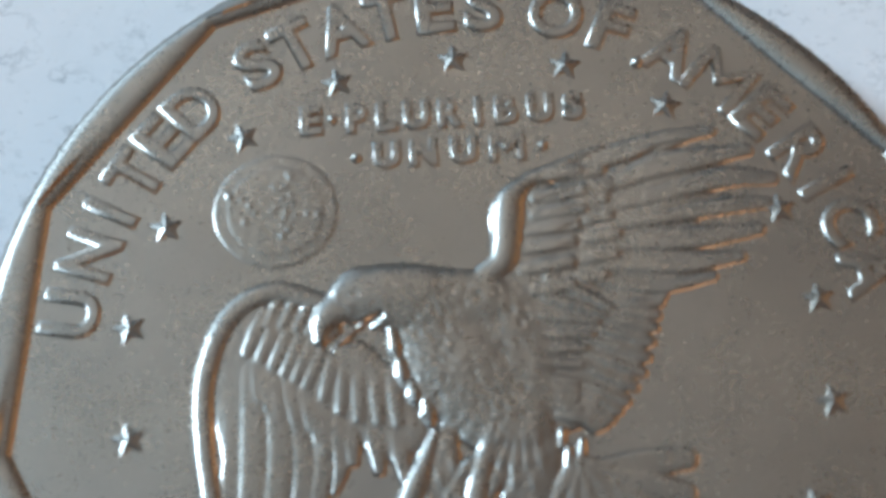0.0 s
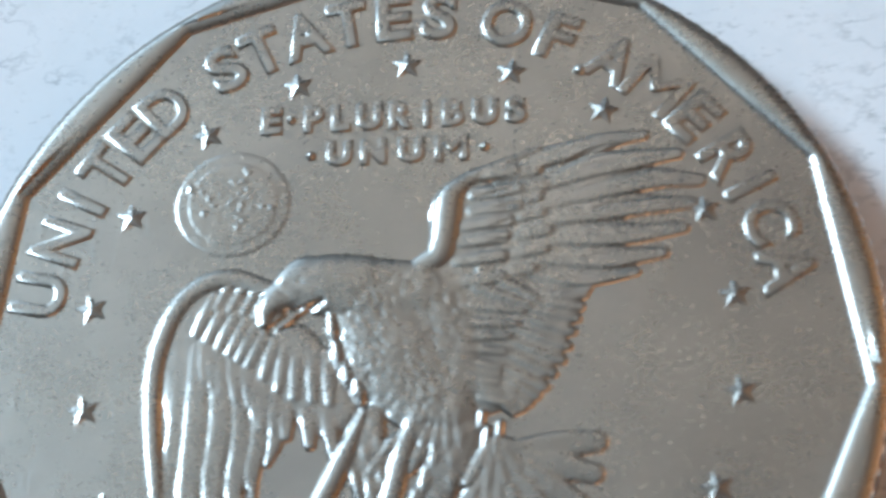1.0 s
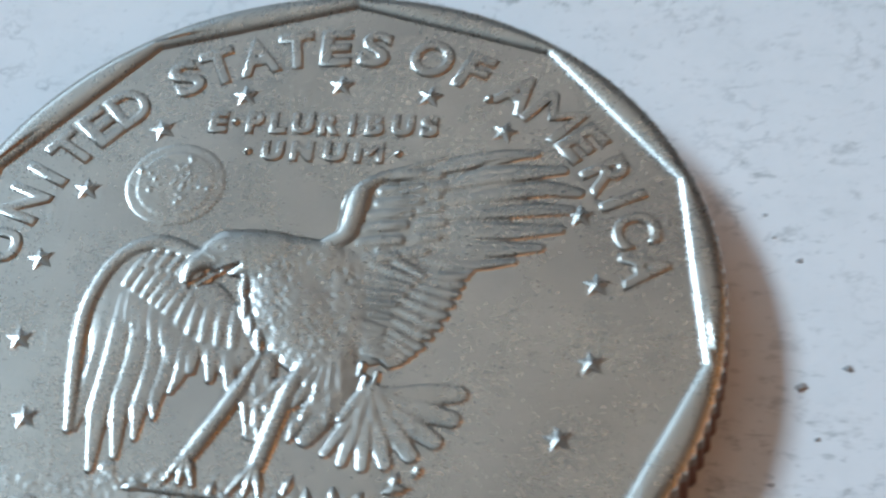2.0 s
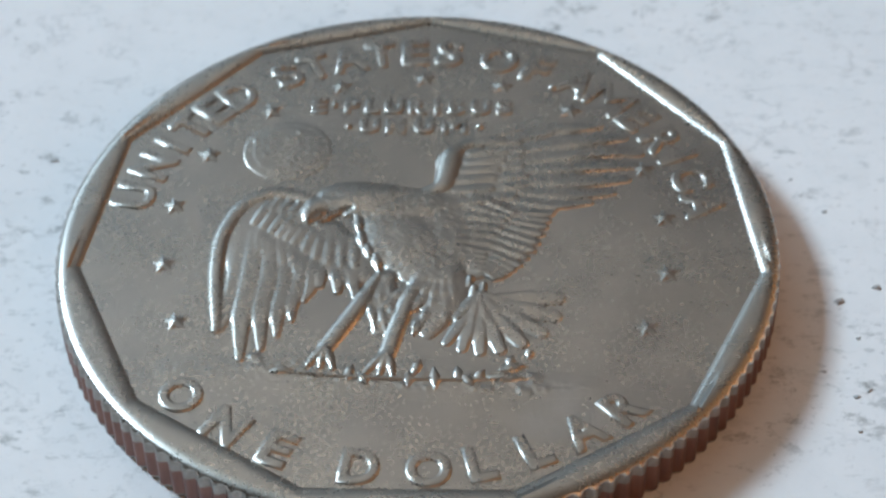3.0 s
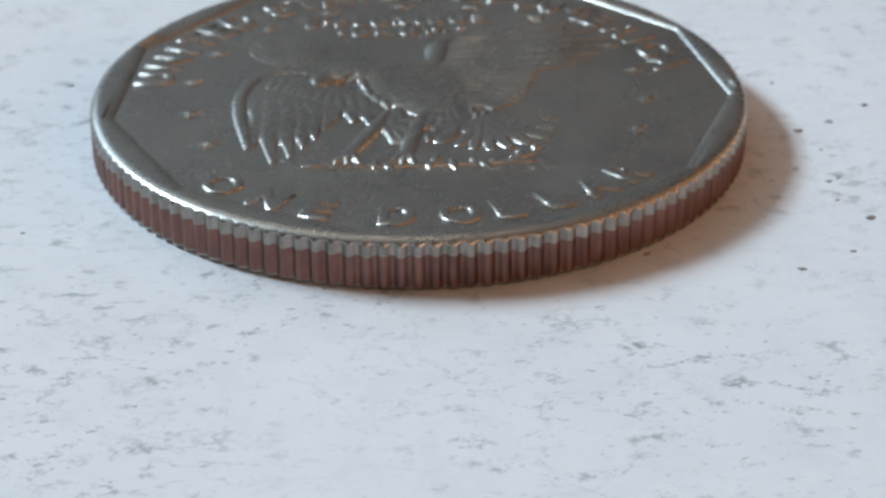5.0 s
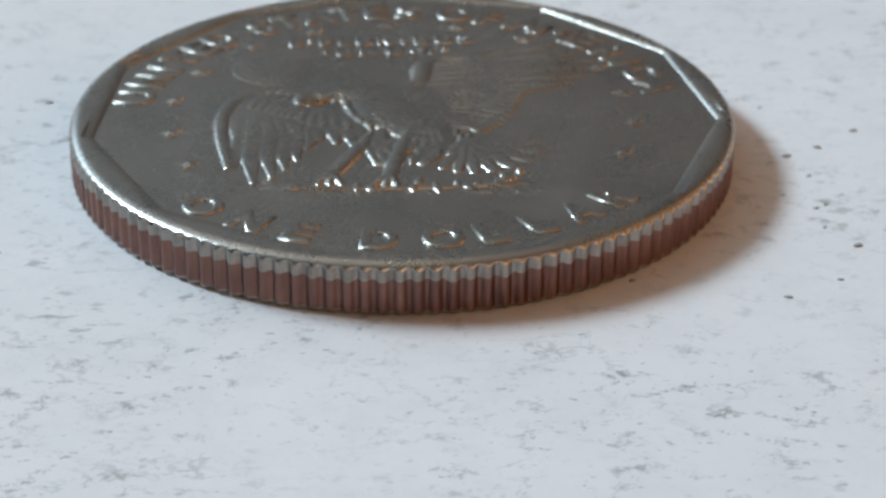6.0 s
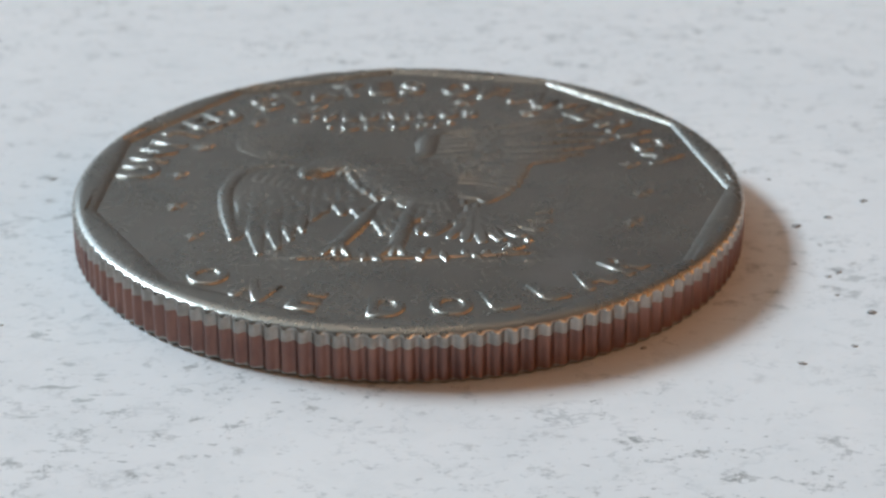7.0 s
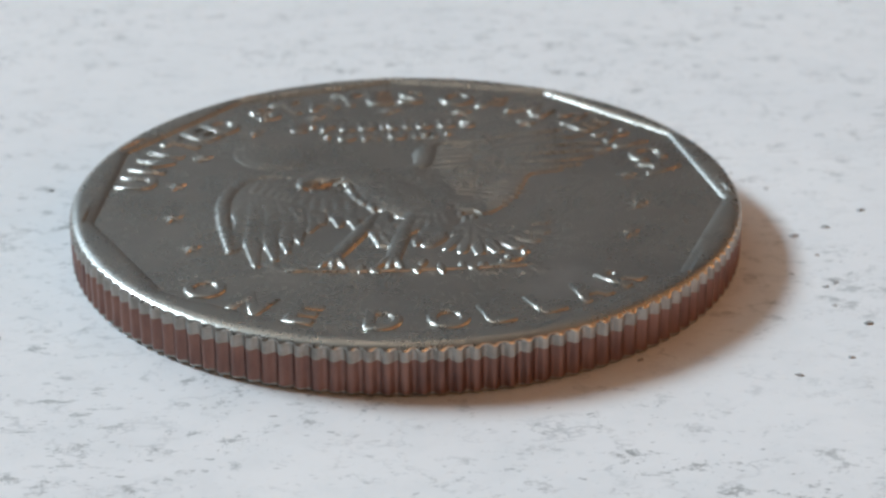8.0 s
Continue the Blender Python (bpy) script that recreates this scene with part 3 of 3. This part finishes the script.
def tail_and_legs(e):
    for tip, wide in (((1.1, -5.42), 0.26), ((1.65, -5.72), 0.28), ((2.3, -5.86), 0.3), ((3.0, -5.75), 0.34), ((3.75, -5.42), 0.38), ((4.45, -4.9), 0.4), ((4.92, -4.1), 0.42), ((5.05, -3.18), 0.44)):
        e.stroke(((2.15, -3.3), between((2.15, -3.3), tip, 0.5), tip), (0.2, wide * 0.75, wide, wide * 0.8), (0.2, 0.165, 0.16, 0.13), 4.5, 0.034)
    for tip in ((1.45, -4.2), (1.95, -4.3), (2.45, -4.25), (2.85, -3.85), (2.95, -3.3)):
        e.stroke(((2.15, -3.0), tip), (0.16, 0.26, 0.2), (0.2, 0.215, 0.19), 3.2, 0.02)
    for x, y in ((2.05, -2.85), (2.4, -2.7), (2.3, -3.15), (1.9, -2.4)):
        e.stroke(((x, y + 0.2), (x - 0.05, y - 0.2)), (0.14, 0.16), (0.24, 0.23), 2.2)
    # thighs: rounded lobes clad in overlapping pointed feathers that fan out from the hip
    e.stroke(((0.9, -1.7), (1.25, -3.0), (0.45, -4.95)), (0.85, 0.95, 0.8, 0.35), (0.24, 0.25, 0.22, 0.14), 2.4)
    e.stroke(((-1.2, -2.2), (-1.35, -3.4), (-1.25, -4.75)), (0.45, 0.6, 0.4), (0.2, 0.2, 0.12), 2.4)
    rng = random.Random(12)
    for row, (n, reach) in enumerate(((5, 0.9), (5, 1.5), (5, 2.1), (4, 2.75), (3, 3.3))):
        for i in range(n):
            f = (i + 0.5 * (row % 2) + rng.uniform(-0.12, 0.12)) / n
            a = radians(-112 + 54 * f - 5 * row)
            x, y = 0.85 + reach * math.cos(a) - 0.1 * row, -1.15 + reach * math.sin(a)
            d = rng.uniform(0.75, 1.0)
            c, q = d * math.cos(a - 0.25), d * math.sin(a - 0.25)
            h = 0.285 - 0.025 * row
            e.stroke(((x - 0.3 * c, y - 0.3 * q), (x + 0.2 * c, y + 0.2 * q), (x + 0.75 * c, y + 0.75 * q)), (0.18, 0.28, 0.25, 0.1), (h - 0.05, h, h + 0.015, h - 0.03), 3, -0.03)
    for x, y, d in ((-1.6, -4.0, 0.85), (-1.2, -4.2, 0.75), (-0.9, -3.8, 0.75), (-1.75, -3.2, 0.7), (-1.35, -3.2, 0.8), (-1.0, -2.9, 0.7)):
        e.stroke(((x - 0.1, y + 0.35), (x, y), (x + 0.15, y - d)), (0.16, 0.22, 0.09), (0.19, 0.23, 0.15), 2.4, -0.02)
    for leg, toes in ((((-1.42, -2.0), (-2.0, -3.4), (-2.7, -4.8), (-3.2, -5.75)), ((-3.76, -6.6), (-3.32, -6.68), (-2.86, -6.75))),
                      (((0.23, -1.65), (-0.27, -3.1), (-0.68, -4.7), (-0.98, -6.0)), ((-1.75, -7.0), (-1.22, -7.0), (-0.74, -7.1)))):
        e.stroke(leg, (0.14, 0.36, 0.36, 0.34), (0.24, 0.32, 0.31, 0.24), 2, join=0.06)
        foot = leg[-1]
        for tip in toes:
            e.stroke((foot, (between(foot, tip, 0.5)[0], between(foot, tip, 0.35)[1]), tip), (0.2, 0.21, 0.14), (0.28, 0.29, 0.2), 2)


def body_and_head(e):
    e.stroke(((0.5, 1.3), (0.8, -0.4), (1.0, -2.0)), (1.1, 1.2, 0.8), (0.23, 0.27, 0.23), 2.2, join=0.2)
    e.stroke(((-1.3, 1.2), (-0.75, -0.2), (0.1, -1.6)), (1.12, 1.52, 1.1), (0.31, 0.36, 0.31), 2.0, join=0.2)
    e.stroke(((-3.05, 2.0), (-1.7, 1.86), (0.1, 1.72)), (0.95, 1.0, 0.86), (0.36, 0.37, 0.30), 2.6, join=0.16)
    e.stroke(((-3.4, 1.98), (-2.7, 2.24), (-1.5, 2.02)), (0.70, 0.84, 0.86), (0.36, 0.40, 0.35), 2.4, join=0.12)
    # ruffled edge of the throat and breast
    for x, y, d in ((-2.38, 0.75, 0.8), (-2.22, -0.1, 0.6), (-1.95, -0.75, 0.5), (-1.6, -1.3, 0.5)):
        e.stroke(((x, y + 0.2), (x + 0.1, y - d)), (0.18, 0.24, 0.1), (0.26, 0.30, 0.2), 2.2)
    rng = random.Random(4)
    for _ in range(420):
        x, y = rng.uniform(-2.7, 2.0), rng.uniform(-2.6, 2.3)
        if ((x + 0.4) / 1.95) ** 2 + (y / 2.5) ** 2 > 1:
            continue
        d = rng.uniform(0.18, 0.4)
        a = radians(rng.uniform(-75, -35) + 9 * x)
        e.stroke(((x, y), (x + d * math.cos(a), y + d * math.sin(a))), (0.05, 0.1, 0.03), (0.006, 0.02, 0.006), 2, carve=True)
    # hooked bill, gape, lower bill, brow and eye
    e.stroke(((-3.6, 1.75), (-4.32, 1.5), (-4.3, 0.82)), (0.55, 0.42, 0.2), (0.36, 0.37, 0.3), 2.2, join=0.1)
    e.stroke(((-4.08, 0.6), (-3.45, 0.95), (-2.65, 1.4)), (0.12, 0.2, 0.1), (0.28, 0.32, 0.12), 2, carve=True)
    e.stroke(((-3.95, 0.6), (-3.5, 0.9), (-3.1, 1.22)), (0.07, 0.1, 0.06), (0.24, 0.3, 0.28), 2)
    e.stroke(((-3.6, 1.98), (-3.3, 2.04)), (0.18, 0.15), (0.035, 0.035), 2, carve=True)
    e.stroke(((-3.46, 2.0), (-3.4, 2.02)), (0.09, 0.09), (0.375, 0.375), 2)
    e.stroke(((-3.9, 1.75), (-3.6, 1.7), (-3.45, 1.5)), (0.03, 0.05, 0.03), (0.03, 0.04, 0.02), 2, carve=True)


def eagle():
    e = Relief(-8.4, 9.6, -7.6, 7.2, 0.03)
    hanging_wing(e)
    raised_wing(e)
    tail_and_legs(e)
    body_and_head(e)
    e.soften(5)
    e.roughen(0.16, 0.008, 8)
    e.h = np.where(e.h > 0, e.h * 0.5, e.h)
    e.build("eagle_relief", "raised sculpted bird with spread wings")


def moon_ground():
    m = Relief(-9.6, 7.4, -9.0, -5.2, 0.045)
    m.stroke(((-8.6, -6.75), (-1.0, -7.0), (6.2, -7.5)), (0.7, 1.2, 1.15, 0.6), (0.012, 0.02, 0.018, 0.01), fade=True)
    rng = random.Random(9)
    for _ in range(60):
        f = rng.random()
        x, y = -5.8 + 10.2 * f, -6.5 - 0.75 * math.sin(f * 1.6) + rng.uniform(-0.45, 0.35)
        r = rng.uniform(0.08, 0.22)
        m.stroke(((x, y), (x + rng.uniform(-0.2, 0.2), y)), (r, r), (0.045, 0.035), 2)
        if rng.random() < 0.5:
            m.stroke(((x, y), (x + 0.05, y)), (r * 0.6, r * 0.6), (0.03, 0.03), 2, carve=True)
    m.soften(2)
    m.roughen(0.14, 0.014, 5)
    m.build("cratered_ground_relief", "low cratered ground under the bird")


def laurel_branch():
    b = Relief(-5.6, 5.6, -8.4, -5.8, 0.035)
    b.stroke(((-4.6, -6.9), (-0.5, -7.4), (4.2, -7.1)), (0.08, 0.1, 0.06), (0.1, 0.12, 0.07), 2)
    for root, tip in (((-4.3, -6.75), (-5.1, -6.9)), ((0.2, -6.28), (-0.05, -7.05)), ((0.7, -6.66), (0.77, -7.67)), ((-0.2, -6.85), (-0.18, -7.55)), ((1.5, -6.6), (1.59, -7.3)),
                      ((2.45, -6.75), (2.15, -7.25)), ((1.7, -6.95), (2.1, -7.5)), ((3.42, -6.05), (3.32, -6.6)), ((4.1, -5.65), (3.98, -6.2)), ((2.6, -7.05), (3.86, -7.12)),
                      ((-2.2, -6.55), (-2.35, -7.3)), ((-1.95, -6.9), (-1.6, -7.5)), ((3.0, -6.75), (3.9, -6.5))):
        b.stroke((root, between(root, tip, 0.5), tip), (0.07, 0.2, 0.2, 0.06), (0.07, 0.12, 0.11, 0.06), 2)
    b.soften(1)
    b.build("laurel_branch", "raised leafy branch held by the bird")


def earth_disc():
    g = Relief(-7.3, -3.3, 2.8, 6.7, 0.035)
    cx, cy, rad = -5.34, 4.74, 1.66
    q = np.hypot(g.x - cx, g.y - cy) / rad
    g.h = np.where(q < 1.06, 0.032 * np.clip((1.06 - q) / 0.14, -1, 1) + 0.015 * (1 - q * q), -0.08)
    g.h += np.where((q > 0.80) & (q < 0.95), -0.012, 0)
    rng = random.Random(21)
    for x, y, n in ((0.25, 0.75, 10), (0.15, 0.1, 8), (-0.75, 0.2, 6), (0.1, -0.5, 4), (0.9, 0.3, 3)):
        for _ in range(n):
            u, v = cx + x + rng.gauss(0, 0.22), cy + y + rng.gauss(0, 0.25)
            g.stroke(((u, v), (u + rng.uniform(-0.1, 0.1), v - rng.uniform(0.05, 0.3))), (0.11, 0.16, 0.09), (0.045, 0.066, 0.045), 2)
    g.roughen(0.15, 0.007, 3)
    g.soften(1)
    g.build("earth_disc", "small raised globe disc with faint landmasses")


eagle()
moon_ground()
laurel_branch()
earth_disc()


# ---------------------------------------------------------------- dark specks on the worktop
SPECK, speck_tree, speck_shader = material("dark_speck", (0.25, 0.24, 0.23), 0.8)
speck_tree.links.new(mix(speck_tree, noise_tex(speck_tree, 6000, 3, 0.6), (0.42, 0.41, 0.40), (0.24, 0.235, 0.23)), speck_shader.inputs["Base Color"])


def worktop_speck(x, y, size, turn, seed):
    """A flat ragged speck; some stand in for flecks printed in the laminate."""
    rng = random.Random(seed)
    bm = bmesh.new()
    bmesh.ops.create_icosphere(bm, subdivisions=2, radius=1)
    for v in bm.verts:
        k = 0.65 + rng.uniform(-0.4, 0.4)
        v.co = (v.co.x * size * k * MM, v.co.y * size * 0.7 * k * MM, (max(v.co.z, -0.5) + 0.5) * size * 0.16 * MM)
    for f in bm.faces:
        f.smooth = True
    ob = part("worktop_speck", bm, SPECK)
    ob.matrix_basis = pose(x * MM, y * MM, 0, 0, 0, turn)
    return tagged(ob, "tiny dark grey speck on the worktop", "grit speck", "grit specks")


# Specks added where single dark flecks of the worktop's pattern show.
for seed, (x, y, size, turn) in enumerate((
    (15.65, -6.15, 0.16, 25), (16.12, -5.83, 0.17, 30), (16.48, -9.35, 0.28, 24), (12.98, -13.14, 0.2, -27),
    (15.18, -11.94, 0.16, -25), (15.51, -1.4, 0.26, 12), (16.98, -0.63, 0.24, -15), (18.86, 0.87, 0.26, 8), (14.59, -4.93, 0.14, -7), (7.52, -11.48, 0.2, 23),
    (16.01, -3.26, 0.14, 10), (15.59, -7.79, 0.13, -20), (-15.08, 6.16, 0.2, 14), (-15.9, -7.6, 0.12, 24),
    (14.6, 4.41, 0.1, -17), (15.45, 3.49, 0.14, 8), (14.29, 5.33, 0.12, -28),
)):
    worktop_speck(x, y, size, turn, seed)
